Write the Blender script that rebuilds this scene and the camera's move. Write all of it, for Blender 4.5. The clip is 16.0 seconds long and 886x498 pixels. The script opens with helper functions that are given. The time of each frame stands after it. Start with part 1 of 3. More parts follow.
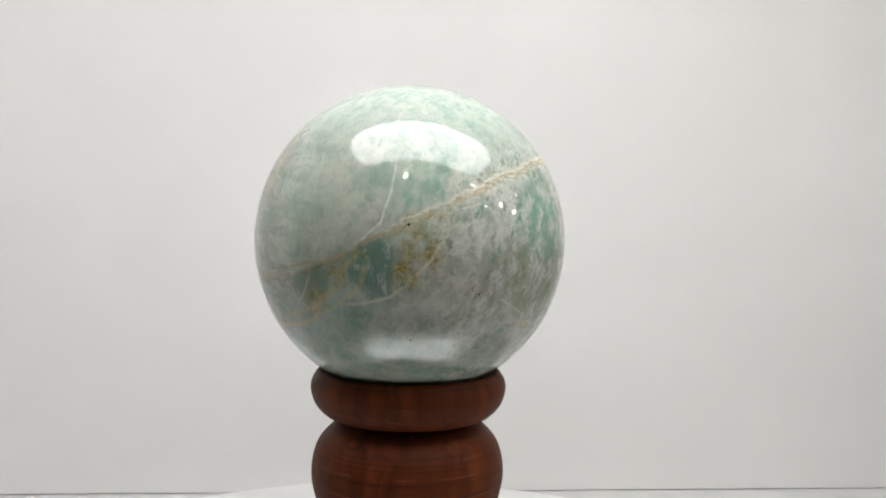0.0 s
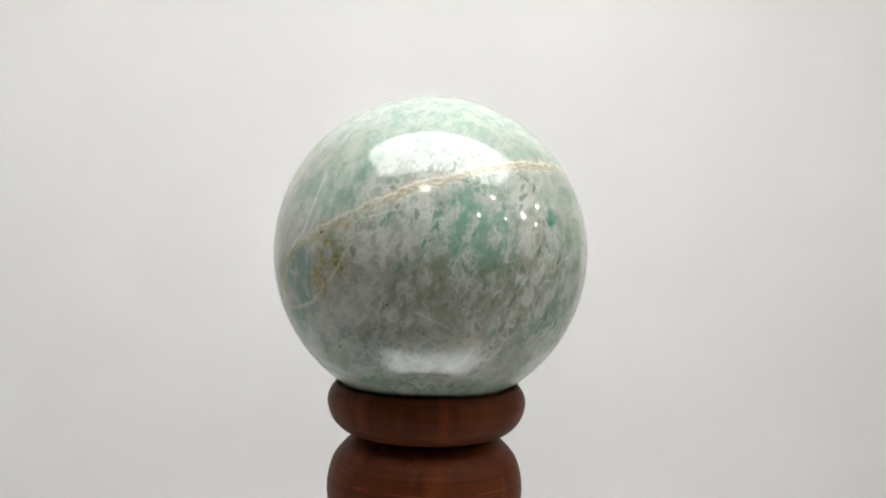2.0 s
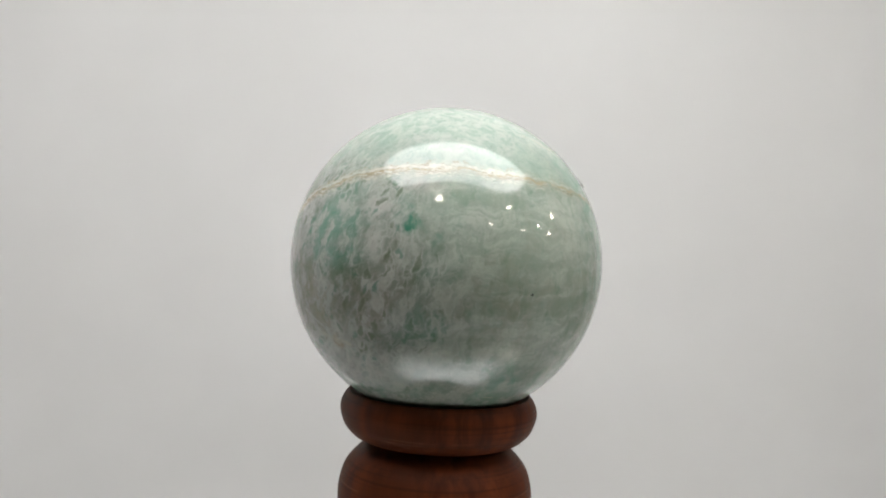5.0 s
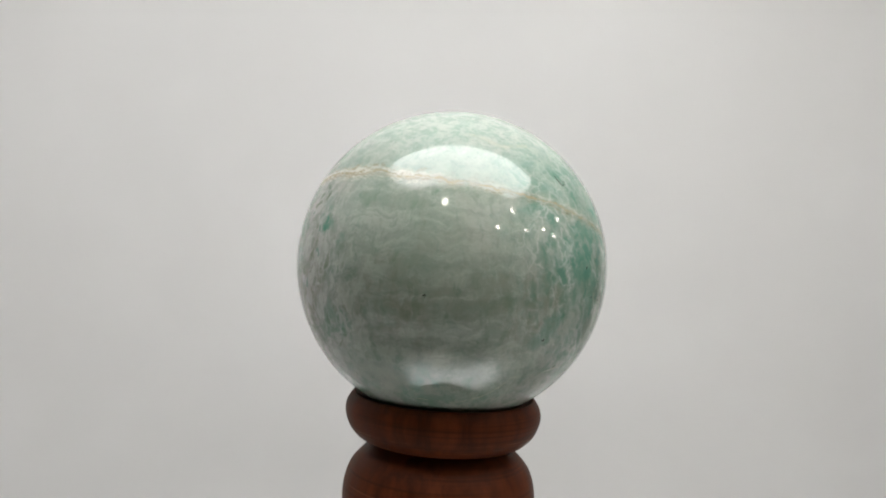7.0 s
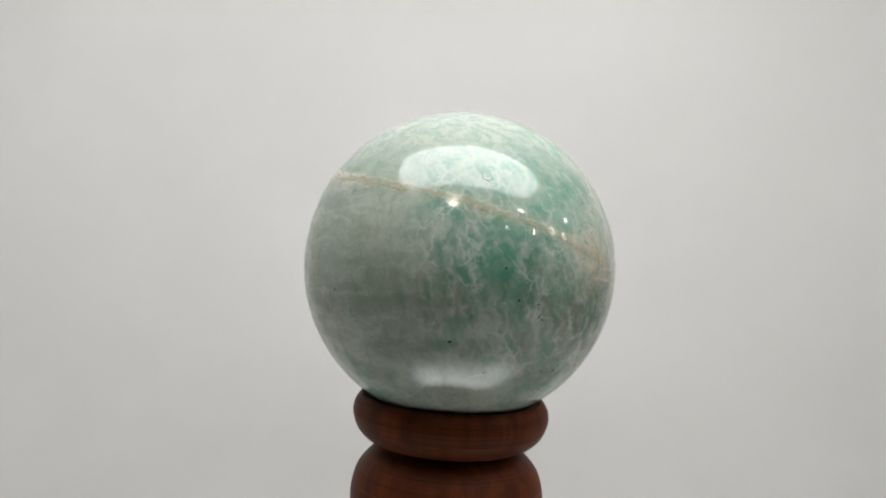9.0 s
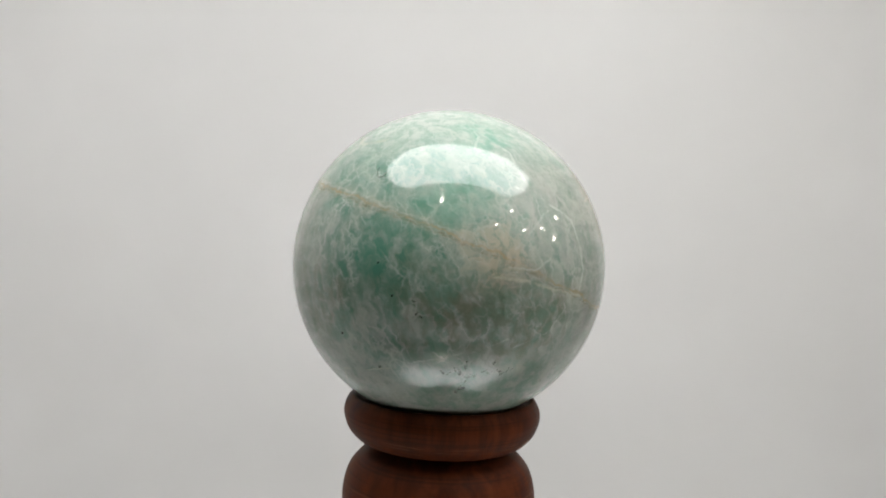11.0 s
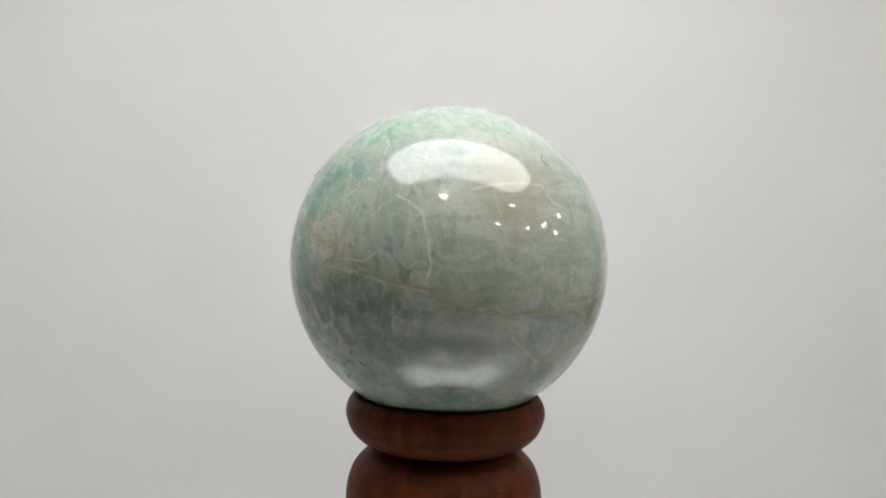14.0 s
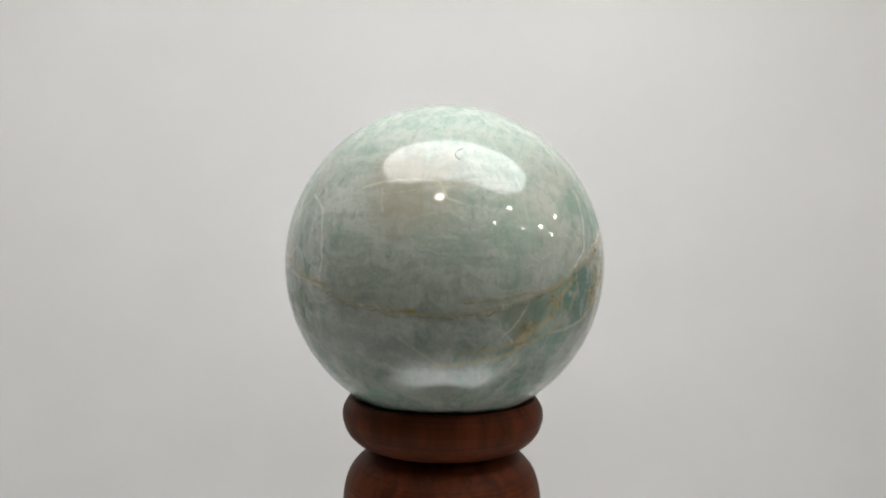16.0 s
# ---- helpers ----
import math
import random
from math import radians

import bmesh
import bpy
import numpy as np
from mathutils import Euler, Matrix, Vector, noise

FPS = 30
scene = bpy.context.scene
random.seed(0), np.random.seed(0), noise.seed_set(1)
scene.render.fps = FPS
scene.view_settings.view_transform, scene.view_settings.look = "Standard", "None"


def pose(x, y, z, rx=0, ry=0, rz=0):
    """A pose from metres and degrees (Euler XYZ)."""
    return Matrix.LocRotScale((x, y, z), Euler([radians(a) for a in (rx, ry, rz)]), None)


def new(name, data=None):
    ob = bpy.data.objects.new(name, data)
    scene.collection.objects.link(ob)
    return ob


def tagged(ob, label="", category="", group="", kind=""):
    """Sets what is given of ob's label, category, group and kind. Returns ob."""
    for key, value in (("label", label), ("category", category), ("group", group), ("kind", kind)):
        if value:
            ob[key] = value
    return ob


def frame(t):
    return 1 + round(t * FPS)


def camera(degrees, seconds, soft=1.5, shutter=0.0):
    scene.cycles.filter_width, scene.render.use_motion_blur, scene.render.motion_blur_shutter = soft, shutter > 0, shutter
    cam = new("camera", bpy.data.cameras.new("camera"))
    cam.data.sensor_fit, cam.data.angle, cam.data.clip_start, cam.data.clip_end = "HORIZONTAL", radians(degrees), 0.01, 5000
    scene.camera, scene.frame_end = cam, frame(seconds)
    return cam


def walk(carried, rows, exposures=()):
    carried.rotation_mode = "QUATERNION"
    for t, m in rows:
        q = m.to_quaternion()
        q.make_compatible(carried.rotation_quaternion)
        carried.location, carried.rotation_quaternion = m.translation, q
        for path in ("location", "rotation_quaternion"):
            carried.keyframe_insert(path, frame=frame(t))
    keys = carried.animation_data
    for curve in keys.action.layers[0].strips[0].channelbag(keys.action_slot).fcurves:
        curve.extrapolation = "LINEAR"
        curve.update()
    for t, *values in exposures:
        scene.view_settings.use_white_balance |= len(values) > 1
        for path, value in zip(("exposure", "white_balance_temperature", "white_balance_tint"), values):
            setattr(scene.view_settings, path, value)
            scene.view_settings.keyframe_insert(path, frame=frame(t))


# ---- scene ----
cam = camera(54.77, 16.0, soft=2.0)
PATH = [
    (0.0, pose(-0.00253, -0.22218, 0.12121, 87.151, -1.993, -2.186)),
    (0.5, pose(-0.00233, -0.22140, 0.12109, 87.092, -1.992, -1.568)),
    (1.0, pose(-0.00212, -0.21971, 0.12108, 87.611, -1.993, -1.149)),
    (1.5, pose(-0.00178, -0.21873, 0.12104, 87.741, -1.993, -0.930)),
    (2.0, pose(-0.00138, -0.21862, 0.12108, 87.934, -1.994, -0.922)),
    (2.5, pose(-0.00099, -0.21884, 0.12113, 88.214, -1.994, -0.817)),
    (3.0, pose(-0.00058, -0.21966, 0.12119, 88.405, -1.994, -0.786)),
    (3.5, pose(-0.00017, -0.21967, 0.12115, 88.363, -1.994, -0.537)),
    (4.0, pose(0.00019, -0.21921, 0.12108, 88.377, -1.994, -0.202)),
    (4.5, pose(0.00055, -0.21977, 0.12109, 88.459, -1.994, -0.088)),
    (5.0, pose(0.00087, -0.22077, 0.12112, 88.559, -1.994, 0.033)),
    (5.5, pose(0.00114, -0.22190, 0.12116, 88.657, -1.994, 0.151)),
    (6.0, pose(0.00136, -0.22286, 0.12118, 88.731, -1.995, 0.258)),
    (6.5, pose(0.00152, -0.22334, 0.12118, 88.761, -1.995, 0.345)),
    (7.0, pose(0.00164, -0.22347, 0.12116, 88.756, -1.995, 0.383)),
    (7.5, pose(0.00167, -0.22458, 0.12115, 88.679, -1.995, 0.495)),
    (8.0, pose(0.00161, -0.22516, 0.12115, 88.737, -1.995, 0.637)),
    (8.5, pose(0.00147, -0.22317, 0.12103, 88.765, -1.995, 0.837)),
    (9.0, pose(0.00129, -0.22438, 0.12107, 88.818, -1.995, 0.851)),
    (9.5, pose(0.00106, -0.22463, 0.12107, 88.820, -1.995, 0.816)),
    (10.0, pose(0.00080, -0.22481, 0.12108, 88.809, -1.995, 0.632)),
    (10.5, pose(0.00050, -0.22490, 0.12111, 88.787, -1.995, 0.393)),
    (11.0, pose(0.00016, -0.22485, 0.12112, 88.758, -1.995, 0.190)),
    (11.5, pose(-0.00024, -0.22466, 0.12111, 88.724, -1.995, 0.115)),
    (12.0, pose(-0.00068, -0.22403, 0.12107, 88.688, -1.995, 0.151)),
    (12.5, pose(-0.00116, -0.22323, 0.12105, 88.784, -1.995, 0.188)),
    (13.0, pose(-0.00155, -0.22213, 0.12095, 88.469, -1.994, 0.149)),
    (13.5, pose(-0.00201, -0.22189, 0.12093, 88.482, -1.994, 0.250)),
    (14.0, pose(-0.00242, -0.22119, 0.12093, 88.565, -1.994, 0.195)),
    (14.5, pose(-0.00276, -0.21996, 0.12090, 88.536, -1.994, 0.104)),
    (15.0, pose(-0.00310, -0.21946, 0.12089, 88.557, -1.994, 0.141)),
    (15.5, pose(-0.00336, -0.21896, 0.12087, 88.486, -1.994, 0.168)),
    (16.0, pose(-0.00355, -0.21880, 0.12094, 88.619, -1.994, -0.074)),
]
walk(cam, PATH, exposures=[(0.0, 0.0), (0.7, 0.06), (2.0, 0.04), (3.5, -0.12), (7.0, -0.24), (12.5, -0.2), (16.0, -0.24)])

# ---- world and lights ----
world = bpy.data.worlds.new("world")
scene.world = world
world.use_nodes = True
world.node_tree.nodes["Background"].inputs["Color"].default_value = (0.9, 0.95, 1.0, 1)
world.node_tree.nodes["Background"].inputs["Strength"].default_value = 0.02

SPIN = -18.640          # degrees a second, turntable seen from above
LEAN, LEAN_AT = 1.43, 141.0   # lean of the stand off the turntable's axis
R = 0.04                # stone radius
ZC = 0.112              # stone centre above the turntable top
PANEL = 7.6             # glow of the ceiling light panel
SPOT = 45.0             # glow of the small bulbs
STONE = Vector((0, 0, ZC))


# ---- materials ----
class Nodes:
    """Short hand for node trees."""

    def __init__(self, name, tree=None):
        if tree:
            self.t = tree
            return
        self.mat = bpy.data.materials.new(name)
        self.mat.use_nodes = True
        self.t = self.mat.node_tree
        self.out = self.t.nodes["Material Output"]
        self.bsdf = self.t.nodes["Principled BSDF"]

    def put(self, socket, value):
        if isinstance(value, bpy.types.NodeSocket):
            self.t.links.new(value, socket)
        else:
            socket.default_value = value

    def set(self, **kw):
        for key, value in kw.items():
            self.put(self.bsdf.inputs[key.replace("_", " ")], value)
        return self

    def coords(self):
        return self.t.nodes.new("ShaderNodeTexCoord").outputs["Object"]

    def math(self, op, a, b=0.0, c=0.0, clamp=False):
        n = self.t.nodes.new("ShaderNodeMath")
        n.operation, n.use_clamp = op, clamp
        for i, value in enumerate((a, b, c)):
            self.put(n.inputs[i], value)
        return n.outputs[0]

    def vec(self, op, a, b=(0, 0, 0)):
        n = self.t.nodes.new("ShaderNodeVectorMath")
        n.operation = op
        self.put(n.inputs[0], a)
        if op == "SCALE":
            self.put(n.inputs["Scale"], b)
        else:
            self.put(n.inputs[1], b)
        return n.outputs["Value"] if op in ("DOT_PRODUCT", "LENGTH", "DISTANCE") else n.outputs[0]

    def mapped(self, v, scale=(1, 1, 1), rot=(0, 0, 0), loc=(0, 0, 0)):
        n = self.t.nodes.new("ShaderNodeMapping")
        n.inputs["Scale"].default_value, n.inputs["Rotation"].default_value = scale, [radians(a) for a in rot]
        n.inputs["Location"].default_value = loc
        self.put(n.inputs["Vector"], v)
        return n.outputs[0]

    def noise(self, v, scale, detail=4.0, rough=0.55, distort=0.0, color=False):
        n = self.t.nodes.new("ShaderNodeTexNoise")
        self.put(n.inputs["Vector"], v)
        for key, value in (("Scale", scale), ("Detail", detail), ("Roughness", rough), ("Distortion", distort)):
            n.inputs[key].default_value = value
        return n.outputs["Color" if color else "Fac"]

    def step(self, x, lo, hi, a=0.0, b=1.0, smooth=True):
        n = self.t.nodes.new("ShaderNodeMapRange")
        n.interpolation_type = "SMOOTHSTEP" if smooth else "LINEAR"
        for i, value in enumerate((x, lo, hi, a, b)):
            self.put(n.inputs[i], value)
        return n.outputs[0]

    def mix(self, f, a, b, blend="MIX"):
        n = self.t.nodes.new("ShaderNodeMix")
        n.data_type, n.blend_type = "RGBA", blend
        self.put(n.inputs[0], f)
        for i, value in ((6, a), (7, b)):
            self.put(n.inputs[i], (*value, 1) if isinstance(value, tuple) and len(value) == 3 else value)
        return n.outputs[2]

    def bump(self, h, strength, distance):
        n = self.t.nodes.new("ShaderNodeBump")
        n.inputs["Strength"].default_value, n.inputs["Distance"].default_value = strength, distance
        self.put(n.inputs["Height"], h)
        return n.outputs[0]


def glow(name, color, strength):
    m = Nodes(name)
    m.set(Base_Color=(*color, 1), Emission_Color=(*color, 1), Emission_Strength=strength)
    return m.mat


def cloth(name, a, b):
    """Matt sheet with faint clouds and a fine weave."""
    m = Nodes(name)
    p = m.coords()
    col = m.mix(m.step(m.noise(p, 9, 3), 0.35, 0.7), a, b)
    m.set(Base_Color=col, Roughness=0.65, Normal=m.bump(m.noise(p, 900, 2), 0.06, 0.0004))
    return m.mat


def dark_paint(name, color, rough=0.8):
    m = Nodes(name)
    p = m.coords()
    col = m.mix(m.noise(p, 6, 4), tuple(c * 0.75 for c in color), tuple(c * 1.2 for c in color))
    m.set(Base_Color=col, Roughness=rough, Normal=m.bump(m.noise(p, 180, 2), 0.1, 0.001))
    return m.mat


def wood():
    m = Nodes("red_brown_wood")
    p = m.coords()
    grain = m.noise(m.mapped(p, (260, 260, 22)), 1.0, 6, 0.6, 0.4)
    broad = m.noise(m.mapped(p, (40, 40, 14)), 1.0, 3)
    lathe = m.noise(m.mapped(p, (14, 14, 1500)), 1.0, 3)
    col = m.mix(m.step(grain, 0.3, 0.72), (0.056, 0.0118, 0.0036), (0.138, 0.034, 0.0102))
    col = m.mix(m.step(broad, 0.35, 0.7), col, (0.082, 0.0205, 0.0063))
    col = m.mix(m.step(lathe, 0.52, 0.64, 0.0, 0.4), col, (0.034, 0.009, 0.004))
    # pale scratches left by the chisel, near the foot of the collar and here and there
    sep = m.t.nodes.new("ShaderNodeSeparateXYZ")
    m.put(sep.inputs[0], p)
    wob = m.math("ADD", sep.outputs[2], m.math("MULTIPLY", m.math("SUBTRACT", m.noise(p, 25, 2), 0.5), 0.0012))
    broken = m.step(m.noise(m.mapped(p, (90, 90, 600)), 1.0, 3), 0.47, 0.6)
    for height in (ZC - 0.0418, ZC - 0.0426, ZC - 0.0437, ZC - 0.0562, ZC - 0.0615):
        mark = m.step(m.math("ABSOLUTE", m.math("SUBTRACT", wob, height)), 0.00004, 0.00016, 1.0, 0.0)
        col = m.mix(m.math("MULTIPLY", m.math("MULTIPLY", mark, broken), 0.55), col, (0.20, 0.08, 0.04))
    h = m.math("ADD", m.math("MULTIPLY", grain, 0.5), lathe)
    m.set(Base_Color=col, Roughness=m.step(grain, 0.2, 0.8, 0.42, 0.6), Normal=m.bump(h, 0.35, 0.0003))
    m.set(Specular_IOR_Level=0.09)
    return m.mat


VEIN = (-0.376, -0.098, 0.921, 0.209)     # main vein: its plane through the stone, in radii


def group(name, ins, out):
    """Empty node group with the named sockets; returns a builder on it and its two ends."""
    tree = bpy.data.node_groups.new(name, "ShaderNodeTree")
    for key, kind in ins:
        tree.interface.new_socket(key, in_out="INPUT", socket_type=kind)
    tree.interface.new_socket(out[0], in_out="OUTPUT", socket_type=out[1])
    g = Nodes("", tree)
    return g, tree.nodes.new("NodeGroupInput").outputs, tree.nodes.new("NodeGroupOutput").inputs[0]


def segment_group():
    """Shorter of a known distance and the distance from a straight piece of line."""
    g, i, o = group("line_piece", (("Point", "NodeSocketVector"), ("From", "NodeSocketVector"), ("Along", "NodeSocketVector"), ("Best", "NodeSocketFloat")), ("Distance", "NodeSocketFloat"))
    nudge = g.vec("SCALE", (1.0, 1.0, 1.0), g.math("MULTIPLY", i["Best"], 1e-8))
    pa = g.vec("SUBTRACT", g.vec("ADD", i["Point"], nudge), i["From"])
    h = g.math("DIVIDE", g.vec("DOT_PRODUCT", pa, i["Along"]), g.vec("DOT_PRODUCT", i["Along"], i["Along"]), clamp=True)
    g.put(o, g.math("MINIMUM", i["Best"], g.vec("DISTANCE", pa, g.vec("SCALE", i["Along"], h))))
    return g.t


def blot_group():
    """Round patch of a tint laid over a colour."""
    g, i, o = group("blot", (("Colour", "NodeSocketColor"), ("Point", "NodeSocketVector"), ("Cover", "NodeSocketFloat"), ("At", "NodeSocketVector"), ("Inner", "NodeSocketFloat"),
                             ("Outer", "NodeSocketFloat"), ("Tint", "NodeSocketColor"), ("Amount", "NodeSocketFloat")), ("Colour", "NodeSocketColor"))
    near = g.vec("ADD", i["Point"], g.vec("SCALE", i["Colour"], 1e-7))
    f = g.step(g.vec("DISTANCE", near, i["At"]), i["Inner"], i["Outer"], 1.0, 0.0)
    f = g.math("MULTIPLY", g.math("MULTIPLY", f, i["Cover"]), i["Amount"])
    g.put(o, g.mix(f, i["Colour"], i["Tint"]))
    return g.t


SEGMENT, BLOT = segment_group(), blot_group()


def stone():
    """Milky green stone: zones of flecks and cloud, a main vein all round, lesser cracks, stains and pits. All lengths in radii."""
    m = Nodes("polished_green_stone")
    q = m.vec("SCALE", m.coords(), 1 / R)
    warp = m.vec("SUBTRACT", m.noise(q, 5, 3, 0.6, color=True), (0.5, 0.5, 0.5))
    fine = m.vec("SUBTRACT", m.noise(q, 22, 3, 0.6, color=True), (0.5, 0.5, 0.5))
    w = m.vec("ADD", m.vec("ADD", q, m.vec("SCALE", warp, 0.12)), m.vec("SCALE", fine, 0.035))
    v_crack = m.vec("ADD", q, m.vec("ADD", m.vec("SCALE", warp, 0.035), m.vec("SCALE", fine, 0.022)))
    sep = m.t.nodes.new("ShaderNodeSeparateXYZ")
    m.put(sep.inputs[0], q)
    x, y, z = sep.outputs

    def zone(at, r0, r1, v=w):
        """1 within r0 of a spot, 0 past r1."""
        return m.step(m.vec("DISTANCE", v, at), r0, r1, 1.0, 0.0)

    def times(*fs):
        out = fs[0]
        for f in fs[1:]:
            out = m.math("MULTIPLY", out, f)
        return out

    def sheet(n, d, v=w):
        """Signed distance from a plane."""
        return m.math("SUBTRACT", m.vec("DOT_PRODUCT", v, n), d)

    def line(dist, width):
        return m.step(m.math("ABSOLUTE", dist), width * 0.25, width, 1.0, 0.0)

    def drawn(v, axis, across, along):
        """Space squeezed so that noise in it runs along an axis."""
        return m.vec("ADD", m.vec("SCALE", v, across), m.vec("SCALE", axis, m.math("MULTIPLY", m.vec("DOT_PRODUCT", v, axis), along - across)))

    def after(v, done):
        """The same point, worked out only once another value is known: keeps the tree slim."""
        return m.vec("ADD", v, m.vec("SCALE", (1.0, 1.0, 1.0), m.math("MULTIPLY", done, 1e-7)))

    def trail(points, v, done):
        """Distance from a bent line through a few points."""
        best = m.math("ADD", done, 9.0)
        for a, b in zip(points, points[1:]):
            n = m.t.nodes.new("ShaderNodeGroup")
            n.node_tree = SEGMENT
            m.put(n.inputs["Point"], v)
            m.put(n.inputs["Best"], best)
            n.inputs["From"].default_value = a
            n.inputs["Along"].default_value = Vector(b) - Vector(a)
            best = n.outputs[0]
        return best

    def cells(v):
        """Random tone of each grain and distance from its edge."""
        out = []
        for feature in ("F1", "DISTANCE_TO_EDGE"):
            n = m.t.nodes.new("ShaderNodeTexVoronoi")
            n.feature = feature
            m.put(n.inputs["Vector"], v)
            n.inputs["Scale"].default_value = 1.0
            out.append(n)
        tone = m.t.nodes.new("ShaderNodeSeparateColor")
        m.put(tone.inputs[0], out[0].outputs["Color"])
        return tone.outputs[0], tone.outputs[1], out[1].outputs[0]

    # zones of the stone
    flecky = m.math("MAXIMUM", zone((0.74, -0.66, -0.10), 0.55, 0.95), m.math("MULTIPLY", zone((0.30, -0.93, -0.20), 0.2, 0.7), 0.35))
    smooth = zone((0.85, 0.52, -0.05), 0.50, 0.95)
    green = zone((-0.25, 0.94, 0.10), 0.50, 0.95)
    threaded = m.math("MAXIMUM", green, zone((-0.72, 0.68, 0.05), 0.35, 0.72))
    grey = zone((-0.93, -0.25, 0.10), 0.55, 1.0)
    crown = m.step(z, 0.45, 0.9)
    lean_right, lean_left = (0.19, 0.28, 0.94), (0.33, 0.22, 0.917)

    # grain: slanting flecks, streaks, level wisps, clouds
    tall = m.noise(drawn(w, lean_right, 30, 12), 1.0, 4, 0.62, 0.2)
    slant = m.noise(drawn(w, lean_left, 17, 4.5), 1.0, 4, 0.62, 0.4)
    level = m.noise(m.mapped(w, (3.2, 3.2, 12)), 1.0, 5, 0.66, 0.5)
    upright = m.noise(m.mapped(w, (13, 13, 3.2)), 1.0, 4, 0.62, 0.3)
    cloud = m.noise(w, 3.4, 4, 0.6, 0.3)
    broad = m.noise(m.vec("ADD", q, (3.1, 0.7, 1.9)), 1.9, 3, 0.5, 0.2)
    patch = m.noise(w, 6.5, 5, 0.66, 0.2)
    mott = m.noise(drawn(w, lean_right, 14, 8), 1.0, 4, 0.58, 0.3)
    speck = m.noise(q, 48, 3, 0.65)
    dots = m.noise(drawn(q, lean_right, 54, 24), 1.0, 3, 0.65)

    # milky bed, mint and lilac grey
    lilac, mint, sea, teal = (0.455, 0.445, 0.42), (0.37, 0.44, 0.395), (0.28, 0.36, 0.315), (0.185, 0.297, 0.252)
    col = m.mix(m.step(patch, 0.36, 0.64), sea, (0.44, 0.46, 0.42))
    col = m.mix(m.step(broad, 0.45, 0.62, 0, 0.6), col, lilac)
    col = m.mix(m.step(cloud, 0.50, 0.66, 0, 0.45), col, mint)
    col = m.mix(m.step(mott, 0.50, 0.70, 0, 0.45), col, (0.21, 0.29, 0.245))
    col = m.mix(m.step(mott, 0.28, 0.46, 0.40, 0), col, (0.50, 0.50, 0.475))
    # level cloud of the smooth side, with a few upright smudges low down
    wisp = m.mix(m.step(level, 0.36, 0.64), (0.33, 0.375, 0.33), (0.455, 0.48, 0.44))
    wisp = m.mix(m.step(upright, 0.52, 0.68, 0, 0.5), wisp, (0.20, 0.285, 0.225))
    col = m.mix(m.math("MULTIPLY", smooth, 0.82), col, wisp)
    haze = m.mix(m.step(level, 0.34, 0.62), (0.35, 0.385, 0.35), (0.50, 0.505, 0.47))
    haze = m.mix(m.step(upright, 0.53, 0.68, 0, 0.45), haze, (0.22, 0.33, 0.27))
    col = m.mix(m.math("MULTIPLY", grey, 0.72), col, haze)
    # flecked zone: pale bed, dark grains with pale threads between
    bed = m.mix(m.step(mott, 0.36, 0.64), (0.50, 0.495, 0.48), (0.34, 0.36, 0.33))
    col = m.mix(m.math("MULTIPLY", flecky, 0.72), col, bed)
    tone, tint_of, edge = cells(drawn(m.vec("ADD", w, m.vec("SCALE", fine, 0.02)), lean_right, 25, 11))
    crowd = m.step(m.noise(w, 4.2, 3, 0.6), 0.36, 0.62)
    dark_grain = times(m.step(edge, 0.05, 0.30), m.step(tone, 0.42, 0.80), m.step(crowd, 0, 1, 0.35, 1.0))
    grain_tint = m.mix(m.step(tint_of, 0.3, 0.75), (0.20, 0.235, 0.185), teal)
    col = m.mix(times(dark_grain, m.math("ADD", 0.16, m.math("MULTIPLY", flecky, 0.58))), col, grain_tint)
    col = m.mix(times(m.step(tall, 0.50, 0.70), m.math("ADD", 0.14, m.math("MULTIPLY", flecky, 0.2))), col, grain_tint)
    # green zone: teal streaks, pale net
    lush = m.mix(m.step(slant, 0.38, 0.60), teal, m.mix(m.step(cloud, 0.4, 0.6), (0.25, 0.37, 0.32), (0.42, 0.455, 0.425)))
    col = m.mix(times(green, m.step(patch, 0.30, 0.62, 0.75, 0.35)), col, lush)
    tone2, tint2, edge2 = cells(drawn(m.vec("ADD", w, m.vec("SCALE", fine, 0.03)), lean_left, 15, 6))
    col = m.mix(times(m.step(edge2, 0.04, 0.3), m.step(tone2, 0.5, 0.85), threaded, 0.5), col, (0.15, 0.27, 0.22))
    some = m.step(m.noise(q, 5.5, 3, 0.6), 0.40, 0.60, 0.12, 1.0)
    net = times(m.math("MAXIMUM", times(m.step(edge, 0.0, 0.15, 1.0, 0.0), m.math("ADD", 0.05, flecky, clamp=True)),
                       times(m.step(edge2, 0.0, 0.10, 1.0, 0.0), m.math("ADD", 0.08, threaded, clamp=True))), some)
    col = m.mix(m.math("MULTIPLY", net, 0.55), col, (0.56, 0.57, 0.545))
    # crown: mint strokes, paled towards the top to put the overhead light into the colour
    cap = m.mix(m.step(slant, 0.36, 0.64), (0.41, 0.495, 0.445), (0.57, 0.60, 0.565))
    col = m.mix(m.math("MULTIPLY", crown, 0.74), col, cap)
    col = m.mix(times(m.step(dots, 0.54, 0.72), m.step(smooth, 0, 1, 0.22, 0.12)), col, (0.16, 0.22, 0.175))
    col = m.mix(m.step(speck, 0.60, 0.72, 0, 0.12), col, (0.20, 0.24, 0.20))
    col = m.mix(m.step(speck, 0.28, 0.40, 0.14, 0), col, (0.62, 0.64, 0.61))

    uneven = m.math("MULTIPLY", m.step(mott, 0.38, 0.60, 0.15, 0.75), m.step(patch, 0.34, 0.58, 0.45, 1.0))
